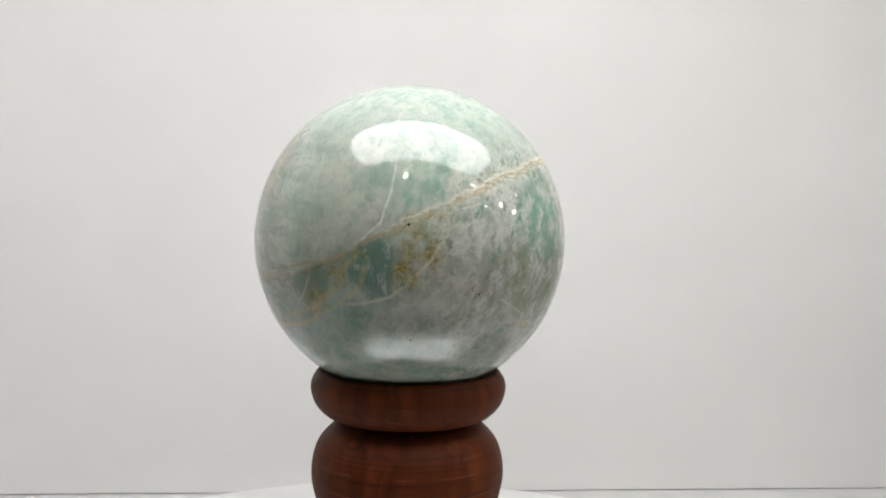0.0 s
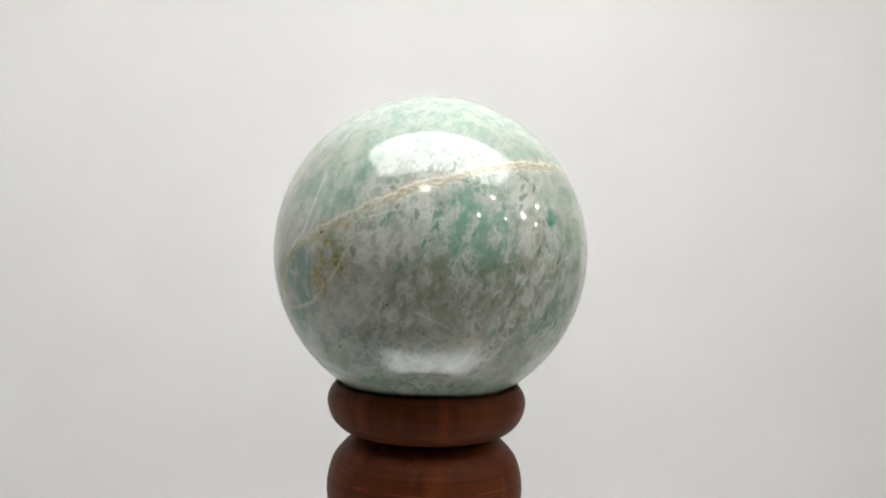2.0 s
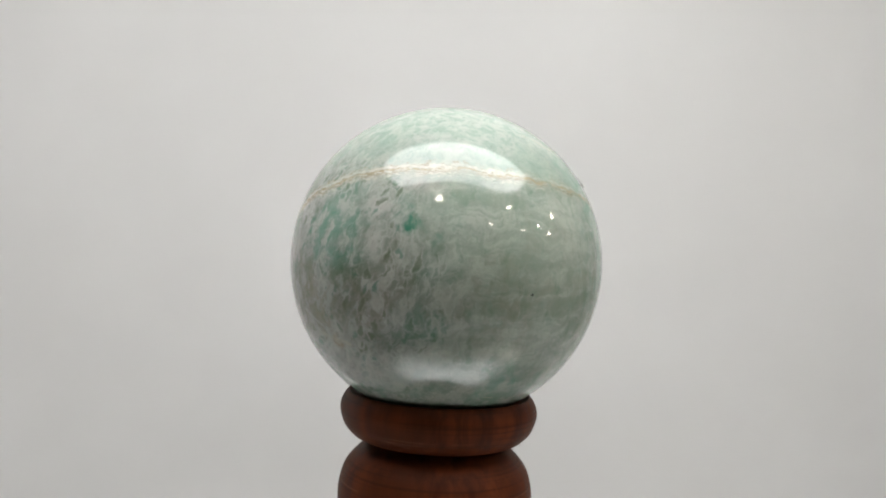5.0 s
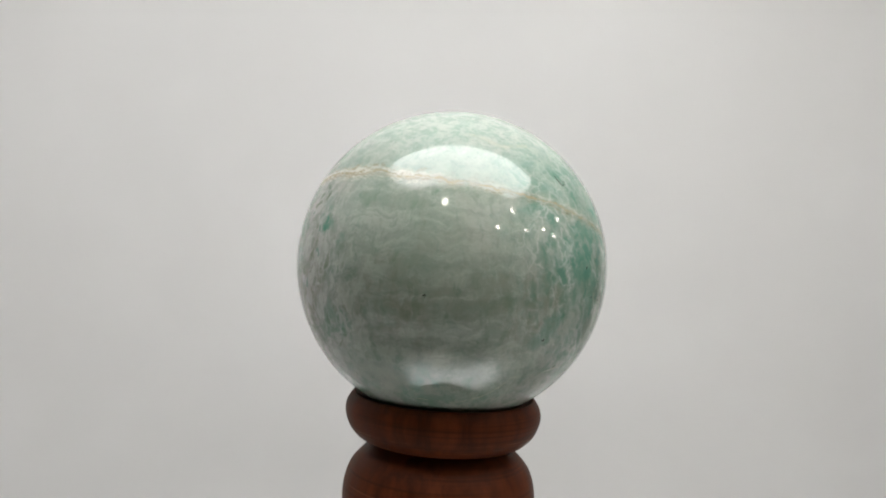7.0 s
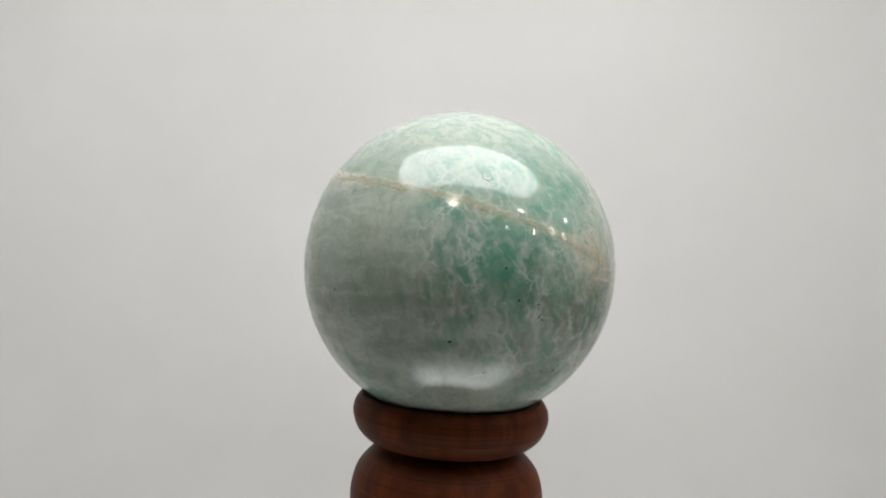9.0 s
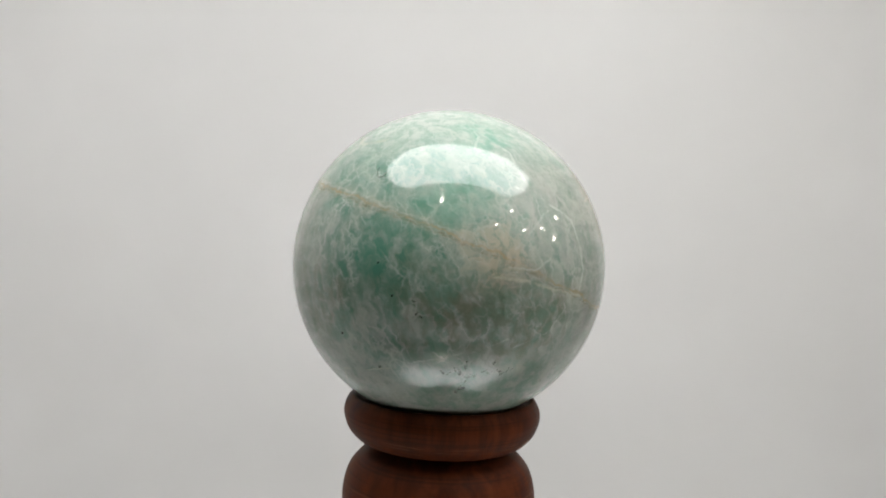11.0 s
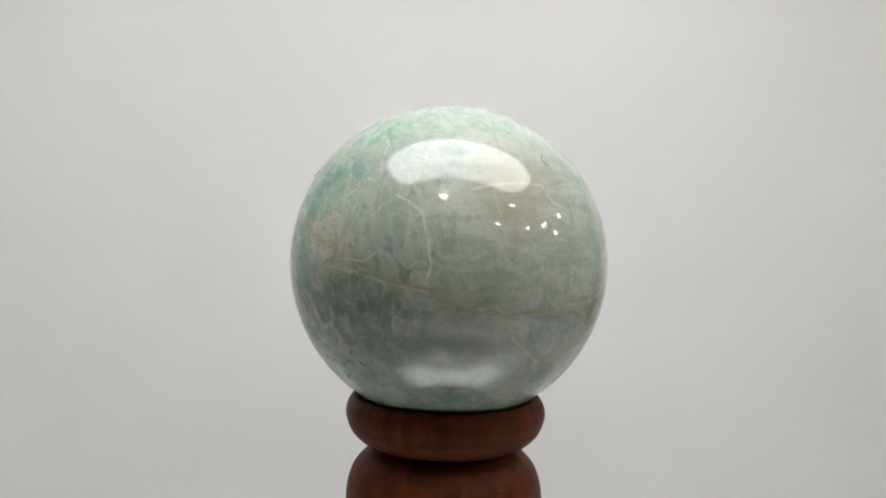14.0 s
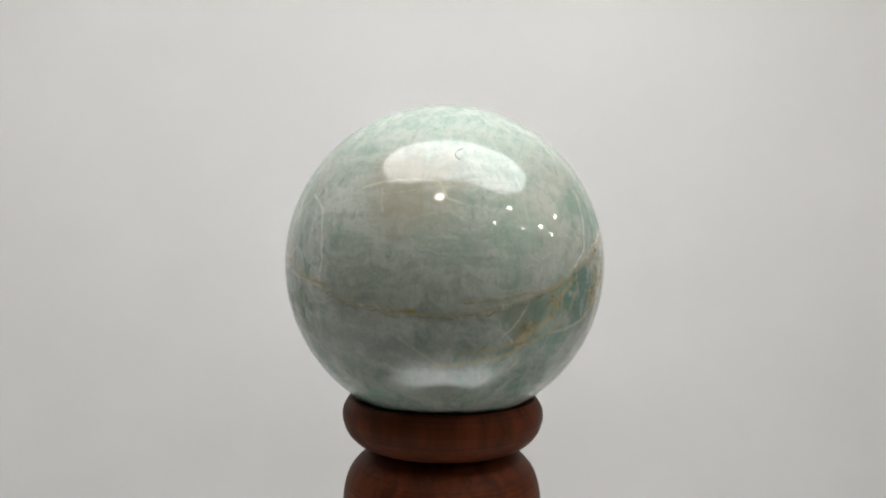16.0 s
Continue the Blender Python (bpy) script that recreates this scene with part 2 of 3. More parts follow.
    w_blot = m.vec("ADD", q, m.vec("ADD", m.vec("SCALE", warp, 0.40), m.vec("SCALE", fine, 0.10)))

    def blot(at, r0, r1, tint, amount, by=None):
        """Uneven patch of another tint."""
        nonlocal col
        n = m.t.nodes.new("ShaderNodeGroup")
        n.node_tree = BLOT
        for key, value in (("Colour", col), ("Point", w_blot), ("Cover", uneven if by is None else by), ("At", at), ("Inner", r0), ("Outer", r1 * 1.25), ("Tint", (*tint, 1)), ("Amount", amount)):
            m.put(n.inputs[key], value)
        col = n.outputs[0]

    # patches that stand out: emerald spots, teal fields, pale and brownish areas
    # olive and brownish ones below the middle also put the stone's shaded band into colour
    deep, rosy, olive = (0.10, 0.26, 0.20), (0.50, 0.47, 0.435), (0.235, 0.235, 0.185)
    blot((0.954, -0.176, 0.241), 0.03, 0.10, deep, 0.8)
    blot((0.955, -0.063, -0.288), 0.03, 0.14, deep, 0.6)
    blot((0.907, -0.222, -0.357), 0.03, 0.13, deep, 0.5)
    blot((0.785, -0.608, 0.122), 0.10, 0.28, (0.16, 0.32, 0.26), 0.6)
    blot((0.566, -0.802, -0.192), 0.08, 0.30, olive, 0.55)
    blot((0.850, -0.484, -0.209), 0.06, 0.30, olive, 0.45)
    blot((0.911, -0.385, -0.145), 0.10, 0.36, olive, 0.45)
    blot((0.555, -0.811, -0.183), 0.06, 0.26, olive, 0.5)
    blot((0.644, -0.671, -0.367), 0.10, 0.30, (0.42, 0.42, 0.40), 0.5)
    blot((0.948, -0.191, 0.253), 0.03, 0.12, (0.12, 0.26, 0.20), 0.6)
    blot((1.000, -0.003, -0.009), 0.05, 0.20, (0.19, 0.27, 0.225), 0.5)
    blot((0.920, 0.351, -0.176), 0.10, 0.34, olive, 0.5)
    blot((0.338, 0.926, -0.167), 0.08, 0.30, olive, 0.55)
    blot((0.611, 0.783, -0.120), 0.06, 0.20, (0.19, 0.25, 0.195), 0.5)
    blot((0.693, 0.715, 0.089), 0.14, 0.40, (0.40, 0.415, 0.365), 0.5)
    blot((-0.092, 0.989, 0.117), 0.08, 0.28, (0.16, 0.31, 0.255), 0.45)
    blot((0.664, 0.370, -0.650), 0.04, 0.20, (0.16, 0.32, 0.27), 0.6)
    blot((-0.471, 0.849, -0.239), 0.06, 0.22, (0.25, 0.215, 0.16), 0.5)
    blot((-0.069, 0.997, 0.018), 0.10, 0.30, (0.12, 0.275, 0.215), 0.6)
    blot((-0.445, 0.800, 0.402), 0.08, 0.22, (0.17, 0.34, 0.275), 0.6)
    blot((-0.416, 0.441, 0.795), 0.05, 0.20, (0.18, 0.40, 0.31), 0.7)
    blot((-0.300, 0.929, -0.216), 0.08, 0.40, (0.21, 0.215, 0.18), 0.6)
    blot((-0.645, 0.729, -0.230), 0.08, 0.26, (0.12, 0.205, 0.165), 0.6)
    blot((-0.843, 0.497, 0.205), 0.14, 0.34, (0.42, 0.425, 0.41), 0.55)
    blot((-0.346, 0.650, -0.677), 0.08, 0.34, (0.20, 0.36, 0.29), 0.5)
    blot((-0.679, 0.616, 0.399), 0.08, 0.30, (0.50, 0.49, 0.47), 0.55)
    blot((-0.681, 0.689, -0.246), 0.12, 0.34, (0.24, 0.23, 0.195), 0.6)
    blot((-0.936, 0.096, -0.339), 0.10, 0.30, (0.37, 0.38, 0.365), 0.5)
    blot((-0.876, -0.240, 0.419), 0.10, 0.30, (0.37, 0.335, 0.285), 0.65, 1.0)
    blot((-0.804, 0.506, -0.312), 0.06, 0.26, olive, 0.55)
    blot((-0.801, -0.496, -0.335), 0.10, 0.42, (0.235, 0.285, 0.265), 0.65)
    blot((-0.956, -0.008, -0.294), 0.10, 0.26, (0.37, 0.375, 0.36), 0.5)
    blot((-0.678, -0.725, 0.123), 0.05, 0.20, (0.26, 0.385, 0.31), 0.5)
    blot((-0.343, -0.870, 0.355), 0.10, 0.28, rosy, 0.6)
    blot((-0.532, -0.807, 0.256), 0.05, 0.22, (0.33, 0.42, 0.36), 0.5)
    blot((0.031, -0.952, 0.305), 0.06, 0.20, (0.23, 0.36, 0.31), 0.6)
    blot((0.768, -0.581, 0.270), 0.08, 0.26, (0.20, 0.36, 0.29), 0.5)
    blot((0.173, -0.954, -0.244), 0.12, 0.30, (0.40, 0.375, 0.35), 0.6)
    blot((0.673, -0.694, -0.256), 0.06, 0.22, (0.29, 0.285, 0.20), 0.55)
    blot((-0.529, -0.635, -0.563), 0.08, 0.26, (0.23, 0.35, 0.30), 0.5)

    # main vein, a little bowed: distance along its normal
    bow = m.math("ADD", m.math("MULTIPLY", m.math("SUBTRACT", m.math("MULTIPLY", x, x), m.math("MULTIPLY", y, y)), -0.0205),
                 m.math("MULTIPLY", m.math("MULTIPLY", x, y), -0.113))
    v_fine = m.vec("ADD", q, m.vec("ADD", m.vec("SCALE", warp, 0.06), m.vec("SCALE", fine, 0.045)))
    dist = m.math("SUBTRACT", sheet(VEIN[:3], VEIN[3], v_fine), bow)
    upper = times(m.step(z, -0.02, 0.30), m.step(y, 0.1, 0.7, 1.0, 0.3))
    crumbs = m.noise(m.mapped(q, (24, 24, 60), (6, -22, 0)), 1.0, 5, 0.7, 0.6)
    soft = m.step(m.math("ABSOLUTE", m.math("ADD", dist, m.math("MULTIPLY", m.math("SUBTRACT", crumbs, 0.5), 0.12))), 0.018, 0.056, 1.0, 0.0)
    tan = m.mix(m.step(crumbs, 0.34, 0.60), (0.33, 0.295, 0.225), (0.62, 0.60, 0.535))
    fade = m.step(m.noise(q, 7, 3, 0.6), 0.34, 0.56, 0.4, 1.0)
    col = m.mix(times(soft, fade, m.step(upper, 0, 1, 0.15, 0.9)), col, tan)
    halo = times(m.step(m.math("ABSOLUTE", dist), 0.0, 0.10, 1.0, 0.0), m.step(upper, 0, 1, 0.2, 0.0), fade, m.step(crumbs, 0.35, 0.6, 0.4, 1.0))
    col = m.mix(halo, col, (0.28, 0.25, 0.185))
    strand = m.math("ADD", dist, m.math("MULTIPLY", m.math("SUBTRACT", m.noise(q, 11, 3, 0.65), 0.5), 0.05))
    col = m.mix(times(line(strand, 0.010), m.step(m.noise(q, 9, 3, 0.65), 0.38, 0.58, 0.3, 1.0), m.step(upper, 0, 1, 0.75, 0.6)), col, (0.40, 0.35, 0.25))
    rim = line(m.math("ADD", dist, 0.018), 0.009)
    col = m.mix(times(rim, m.step(crumbs, 0.42, 0.58), fade, 0.5), col, (0.20, 0.175, 0.12))
    pale_rim = line(m.math("SUBTRACT", strand, 0.020), 0.010)
    col = m.mix(times(pale_rim, fade, upper, 0.6), col, (0.66, 0.65, 0.60))
    # stone above the vein is greener on the smooth side
    col = m.mix(times(m.step(dist, 0.0, 0.04), m.math("ADD", smooth, green, clamp=True), 0.2), col, (0.30, 0.44, 0.37))

    # ochre stains beneath the vein
    mottled = m.step(m.noise(q, 12, 5, 0.7), 0.34, 0.58)
    ochre = m.mix(m.step(m.noise(q, 30, 4, 0.7, 0.5), 0.36, 0.64), (0.215, 0.17, 0.075), (0.43, 0.385, 0.255))
    below = m.step(dist, -0.02, 0.02, 1.0, 0.0)
    blot((-0.193, -0.972, -0.131), 0.08, 0.20, (0.175, 0.25, 0.225), 0.75, below)
    blot((-0.568, -0.788, -0.236), 0.06, 0.18, (0.20, 0.245, 0.20), 0.7, below)
    stain = m.math("MULTIPLY", col, 0.0001)
    for at, r0, r1, amount in (((-0.010, -0.990, -0.139), 0.03, 0.12, 0.95), ((0.065, -0.998, 0.002), 0.05, 0.20, 0.6), ((-0.085, -0.987, 0.133), 0.03, 0.14, 0.45), ((0.127, -0.980, 0.156), 0.03, 0.13, 0.55),
                               ((-0.393, -0.903, -0.174), 0.02, 0.10, 0.8), ((-0.518, -0.789, -0.330), 0.03, 0.13, 0.7), ((-0.264, -0.964, -0.026), 0.01, 0.07, 0.7), ((0.692, -0.570, -0.443), 0.01, 0.08, 0.5)):
        stain = m.math("MAXIMUM", stain, times(zone(at, r0, r1, after(w, stain)), amount))
    col = m.mix(times(stain, mottled, below), col, ochre)
    # pale upright threads in the dark pocket under the vein
    threads = m.step(m.noise(m.mapped(w, (26, 26, 3)), 1.0, 3, 0.6), 0.54, 0.64)
    blot((-0.169, -0.977, -0.130), 0.10, 0.24, (0.50, 0.52, 0.50), 0.55, times(threads, below))
    # pink knot where cracks meet
    ray = m.step(m.noise(m.mapped(w, (11, 11, 11)), 1.0, 3, 0.6, 1.2), 0.40, 0.6)
    blot((-0.682, 0.704, 0.197), 0.05, 0.36, (0.55, 0.52, 0.485), 0.42, ray)
    blot((-0.630, 0.772, 0.089), 0.03, 0.20, (0.56, 0.475, 0.385), 0.55, m.math("ADD", 0.3, m.math("MULTIPLY", ray, 0.7)))

    # lesser cracks
    cream, chalk, rust = (0.60, 0.565, 0.475), (0.66, 0.68, 0.65), (0.38, 0.30, 0.175)
    relief = m.math("MULTIPLY", line(dist, 0.02), 0.7)
    gaps = m.step(m.noise(q, 15, 4, 0.65), 0.34, 0.54, 0.22, 1.0)

    def crack(points, width, tint, amount):
        nonlocal col, relief
        f = times(gaps, m.step(trail(points, v_crack, col), width * 0.05, width, 1.0, 0.0), amount * 0.8)
        col = m.mix(f, col, tint)
        relief = m.math("MAXIMUM", relief, f)

    crack(((-0.099, -0.702, 0.705), (-0.096, -0.900, 0.425), (-0.121, -0.951, 0.284), (-0.171, -0.977, 0.130), (-0.266, -0.963, 0.035)), 0.012, chalk, 0.75)
    crack(((-0.504, -0.694, 0.515), (-0.537, -0.781, 0.319), (-0.574, -0.813, 0.097)), 0.012, chalk, 0.3)
    crack(((-0.812, -0.561, -0.162), (-0.620, -0.775, -0.121), (-0.388, -0.918, -0.079), (-0.265, -0.964, 0.020), (-0.085, -0.990, 0.112)), 0.014, rust, 0.8)
    crack(((-0.729, -0.514, -0.452), (-0.519, -0.778, -0.354), (-0.402, -0.883, -0.244), (-0.371, -0.918, -0.141), (-0.288, -0.957, -0.043)), 0.035, (0.50, 0.43, 0.29), 0.7)
    crack(((-0.674, -0.720, -0.166), (-0.659, -0.691, -0.297), (-0.571, -0.732, -0.371)), 0.012, cream, 0.6)
    crack(((-0.353, -0.875, -0.331), (-0.211, -0.929, -0.305), (-0.098, -0.959, -0.267), (-0.020, -0.979, -0.201), (0.075, -0.992, -0.105), (0.191, -0.979, 0.066)), 0.018, cream, 0.75)
    crack(((0.218, -0.954, 0.204), (0.376, -0.891, 0.256), (0.560, -0.774, 0.295)), 0.010, chalk, 0.5)
    crack(((0.597, -0.692, -0.406), (0.742, -0.495, -0.452)), 0.022, cream, 0.6)
    crack(((0.513, -0.812, -0.277), (0.644, -0.671, -0.367), (0.693, -0.533, -0.485), (0.764, -0.251, -0.594), (0.731, 0.118, -0.672)), 0.010, chalk, 0.5)
    crack(((0.693, -0.008, -0.721), (0.583, 0.303, -0.754), (0.446, 0.462, -0.766), (0.360, 0.609, -0.707), (0.308, 0.739, -0.599), (0.035, 0.821, -0.569), (-0.153, 0.833, -0.532)), 0.010, cream, 0.6)
    crack(((0.399, 0.461, 0.793), (0.316, 0.618, 0.720), (0.123, 0.654, 0.746)), 0.030, cream, 0.45)
    crack(((0.101, 0.950, 0.295), (-0.092, 0.994, 0.056), (-0.189, 0.981, -0.037)), 0.010, chalk, 0.4)
    crack(((0.113, 0.802, -0.586), (-0.206, 0.843, -0.496), (-0.432, 0.784, -0.445), (-0.672, 0.650, -0.355)), 0.009, chalk, 0.5)
    crack(((-0.162, 0.781, -0.604), (-0.472, 0.731, -0.493), (-0.775, 0.522, -0.356)), 0.007, chalk, 0.35)
    crack(((-0.630, 0.777, -0.010), (-0.763, 0.646, -0.030), (-0.860, 0.506, -0.071), (-0.940, 0.324, -0.110), (-0.979, -0.042, -0.200)), 0.014, cream, 0.7)
    crack(((-0.402, 0.591, 0.699), (-0.394, 0.496, 0.774), (-0.194, 0.355, 0.914)), 0.012, chalk, 0.45)
    crack(((-0.711, 0.689, 0.138), (-0.777, 0.571, 0.263), (-0.814, 0.456, 0.360)), 0.012, chalk, 0.4)
    crack(((-0.696, 0.716, 0.046), (-0.802, 0.597, 0.020), (-0.855, 0.510, 0.098)), 0.010, chalk, 0.4)
    crack(((-0.652, 0.580, 0.488), (-0.840, 0.393, 0.375), (-0.901, 0.300, 0.312), (-0.948, 0.269, 0.170), (-0.967, 0.252, 0.023), (-0.954, 0.284, -0.097)), 0.012, chalk, 0.65)
    crack(((-0.905, 0.394, -0.162), (-0.906, 0.350, -0.240), (-0.901, 0.308, -0.306)), 0.008, chalk, 0.45)
    crack(((-0.909, 0.379, -0.177), (-0.839, 0.440, -0.319), (-0.699, 0.594, -0.398), (-0.294, 0.757, -0.584)), 0.009, chalk, 0.45)
    crack(((-0.680, 0.510, 0.528), (-0.572, 0.462, 0.678), (-0.321, 0.455, 0.831)), 0.014, chalk, 0.5)
    crack(((-0.923, -0.012, 0.385), (-0.879, -0.230, 0.417), (-0.765, -0.458, 0.453)), 0.010, cream, 0.4)
    crack(((-0.903, 0.040, 0.428), (-0.879, -0.095, 0.468), (-0.836, -0.256, 0.485), (-0.795, -0.375, 0.477), (-0.812, -0.441, 0.382), (-0.767, -0.538, 0.350)), 0.014, cream, 0.6)
    crack(((-0.899, -0.079, 0.430), (-0.946, -0.117, 0.303)), 0.008, cream, 0.5)
    crack(((-0.955, -0.203, -0.218), (-0.920, -0.326, -0.219)), 0.017, (0.36, 0.29, 0.10), 0.85)
    crack(((-0.238, -0.969, -0.068), (-0.265, -0.940, -0.213), (-0.368, -0.873, -0.321), (-0.489, -0.781, -0.388), (-0.587, -0.664, -0.463), (-0.683, -0.531, -0.502), (-0.758, -0.401, -0.514)), 0.026, (0.50, 0.435, 0.29), 0.7)
    crack(((-0.758, -0.401, -0.514), (-0.833, -0.321, -0.450), (-0.909, -0.211, -0.359)), 0.012, cream, 0.5)
    crack(((-0.556, -0.817, -0.152), (-0.588, -0.766, -0.261), (-0.631, -0.695, -0.344)), 0.012, cream, 0.6)
    crack(((-0.418, -0.900, -0.125), (-0.464, -0.850, -0.251), (-0.524, -0.786, -0.327)), 0.010, rust, 0.5)
    crack(((0.590, -0.578, -0.563), (0.727, -0.274, -0.630), (0.701, 0.096, -0.707)), 0.008, chalk, 0.4)

    # dark pits and inky squiggles
    ragged = m.vec("ADD", q, m.vec("SCALE", m.vec("SUBTRACT", m.noise(q, 60, 2, color=True), (0.5, 0.5, 0.5)), 0.035))
    pits = m.math("MULTIPLY", col, 0.0001)
    for at, r in (((0.389, -0.888, -0.246), 0.008), ((0.020, -0.852, -0.522), 0.008), ((-0.038, 0.998, 0.041), 0.010), ((0.238, 0.897, -0.373), 0.009), ((0.024, 0.832, -0.554), 0.010),
                  ((0.000, -0.860, -0.510), 0.006), ((0.843, 0.523, -0.123), 0.008), ((0.841, 0.526, -0.127), 0.007), ((-0.122, 0.984, -0.130), 0.008), ((-0.018, -0.992, 0.126), 0.010)):
        pits = m.math("MAXIMUM", pits, zone(at, r * 0.55, r * 1.15, after(ragged, pits)))
    broken = m.step(m.noise(q, 34, 2, 0.6), 0.46, 0.54)
    jag = m.vec("ADD", q, m.vec("SCALE", m.vec("SUBTRACT", m.noise(q, 30, 2, color=True), (0.5, 0.5, 0.5)), 0.09))
    for points in (((-0.236, 0.959, -0.158), (-0.257, 0.943, -0.212), (-0.265, 0.932, -0.249)), ((-0.407, 0.744, -0.531), (-0.452, 0.668, -0.590), (-0.366, 0.632, -0.683)), ((-0.452, 0.668, -0.590), (-0.545, 0.640, -0.541), (-0.608, 0.564, -0.558)),
                   ((-0.582, 0.649, -0.491), (-0.607, 0.569, -0.555), (-0.658, 0.531, -0.534)), ((-0.332, 0.758, -0.561), (-0.432, 0.711, -0.555), (-0.477, 0.728, -0.493))):
        pits = m.math("MAXIMUM", pits, times(m.step(trail(points, jag, pits), 0.004, 0.010, 1.0, 0.0), broken))
    col = m.mix(m.math("MULTIPLY", pits, 0.85), col, (0.022, 0.03, 0.022))

    # slight waviness of the hand-polished skin, open cracks and pits
    wave = m.noise(q, 4.5, 2, 0.4)
    skin = m.noise(q, 30, 3, 0.6)
    h = m.math("ADD", m.math("MULTIPLY", wave, 0.35), m.math("MULTIPLY", skin, 0.012))
    h = m.math("SUBTRACT", h, m.math("MULTIPLY", m.math("MAXIMUM", relief, pits), 0.03))
    rough = m.math("ADD", m.step(skin, 0.3, 0.8, 0.05, 0.10), m.math("MULTIPLY", m.math("MAXIMUM", times(soft, upper), pits), 0.18))
    tune = m.t.nodes.new("ShaderNodeBrightContrast")
    m.put(tune.inputs["Color"], col)
    tune.inputs["Bright"].default_value, tune.inputs["Contrast"].default_value = -0.022, 0.24
    col = m.mix(1.0, tune.outputs[0], (0.98, 0.975, 0.962), "MULTIPLY")
    m.set(Base_Color=col, Roughness=rough, IOR=1.53, Normal=m.bump(h, 0.35, 0.0012))
    m.set(Subsurface_Weight=0.25, Subsurface_Radius=(0.9, 1.2, 1.05), Subsurface_Scale=0.004)
    return m.mat


WHITE = cloth("white_sheet", (0.772, 0.760, 0.752), (0.807, 0.796, 0.789))
GREY_MAT = cloth("pale_mat", (0.61, 0.606, 0.597), (0.65, 0.646, 0.637))
# darker copy of the sheet, so the right wall bounces less light
DIMMING_SIDE = cloth("dimming_side_sheet", (0.33, 0.327, 0.323), (0.37, 0.367, 0.363))
WOOD = wood()
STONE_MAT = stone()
DISC = dark_paint("pale_plastic", (0.74, 0.735, 0.73), 0.35)
LINT = dark_paint("dark_lint", (0.05, 0.05, 0.045))
ROOM = dark_paint("dark_wall", (0.10, 0.095, 0.09))
TABLE = dark_paint("table_top", (0.14, 0.12, 0.10), 0.5)
FRAME = dark_paint("grey_frame", (0.5, 0.5, 0.5), 0.5)
MIRROR = Nodes("silvered_plate")
MIRROR.set(Base_Color=MIRROR.mix(MIRROR.noise(MIRROR.coords(), 30, 3), (0.62, 0.63, 0.63), (0.68, 0.69, 0.69)), Metallic=1.0,
           Roughness=MIRROR.step(MIRROR.noise(MIRROR.coords(), 60, 4), 0.3, 0.7, 0.21, 0.28))
MIRROR = MIRROR.mat
LED = glow("led_panel_glow", (0.99, 1.0, 0.998), PANEL)
BULB = glow("bulb_glow", (1.0, 0.93, 0.8), SPOT)


# ---- mesh helpers ----
def mesh_of(name, bm, material, smooth=False):
    me = bpy.data.meshes.new(name)
    bmesh.ops.recalc_face_normals(bm, faces=bm.faces)
    bm.to_mesh(me)
    bm.free()
    me.materials.append(material)
    if smooth:
        for f in me.polygons:
            f.use_smooth = True
    return me


def part(name, bm, material, parent=None, label="", smooth=False):
    ob = new(name, mesh_of(name, bm, material, smooth))
    ob.parent = parent
    if label:
        tagged(ob, label)
    return ob


def box(bm, lo, hi, bevel=0.0):
    m = Matrix.LocRotScale([(a + b) / 2 for a, b in zip(lo, hi)], None, [b - a for a, b in zip(lo, hi)])
    made = bmesh.ops.create_cube(bm, size=1, matrix=m)
    if bevel:
        edges = {e for v in made["verts"] for e in v.link_edges}
        bmesh.ops.bevel(bm, geom=list(edges), offset=bevel, segments=2, affect="EDGES", profile=0.5)
    return bm


def lathe(bm, profile, n=96):
    """Turns a profile of (radius, height) about z."""
    rings = []
    for r, z in profile:
        if r < 1e-6:
            rings.append([bm.verts.new((0, 0, z))])
        else:
            rings.append([bm.verts.new((r * math.cos(a), r * math.sin(a), z)) for a in (2 * math.pi * i / n for i in range(n))])
    for a, b in zip(rings, rings[1:]):
        for i in range(n):
            j = (i + 1) % n
            if len(a) == 1:
                bm.faces.new((a[0], b[i], b[j]))
            elif len(b) == 1:
                bm.faces.new((a[i], b[0], a[j]))
            else:
                bm.faces.new((a[i], b[i], b[j], a[j]))
    return bm


def curve_through(points, steps=8):
    """Smooth profile through a few (radius, height) points."""
    out = []
    pts = [points[0], *points, points[-1]]
    for a, b, c, d in zip(pts, pts[1:], pts[2:], pts[3:]):
        for i in range(steps):
            t = i / steps
            out.append(tuple(0.5 * (2 * q + (s - p) * t + (2 * p - 5 * q + 4 * s - w) * t * t + (3 * q - p - 3 * s + w) * t ** 3)
                             for p, q, s, w in zip(a, b, c, d)))
    return out + [points[-1]]


# ---- light box ----
HALF, BACK, FRONT, TOP, FLOOR = 0.29, 0.205, -0.20, 0.40, -0.024
PLATE = -0.001          # turntable top


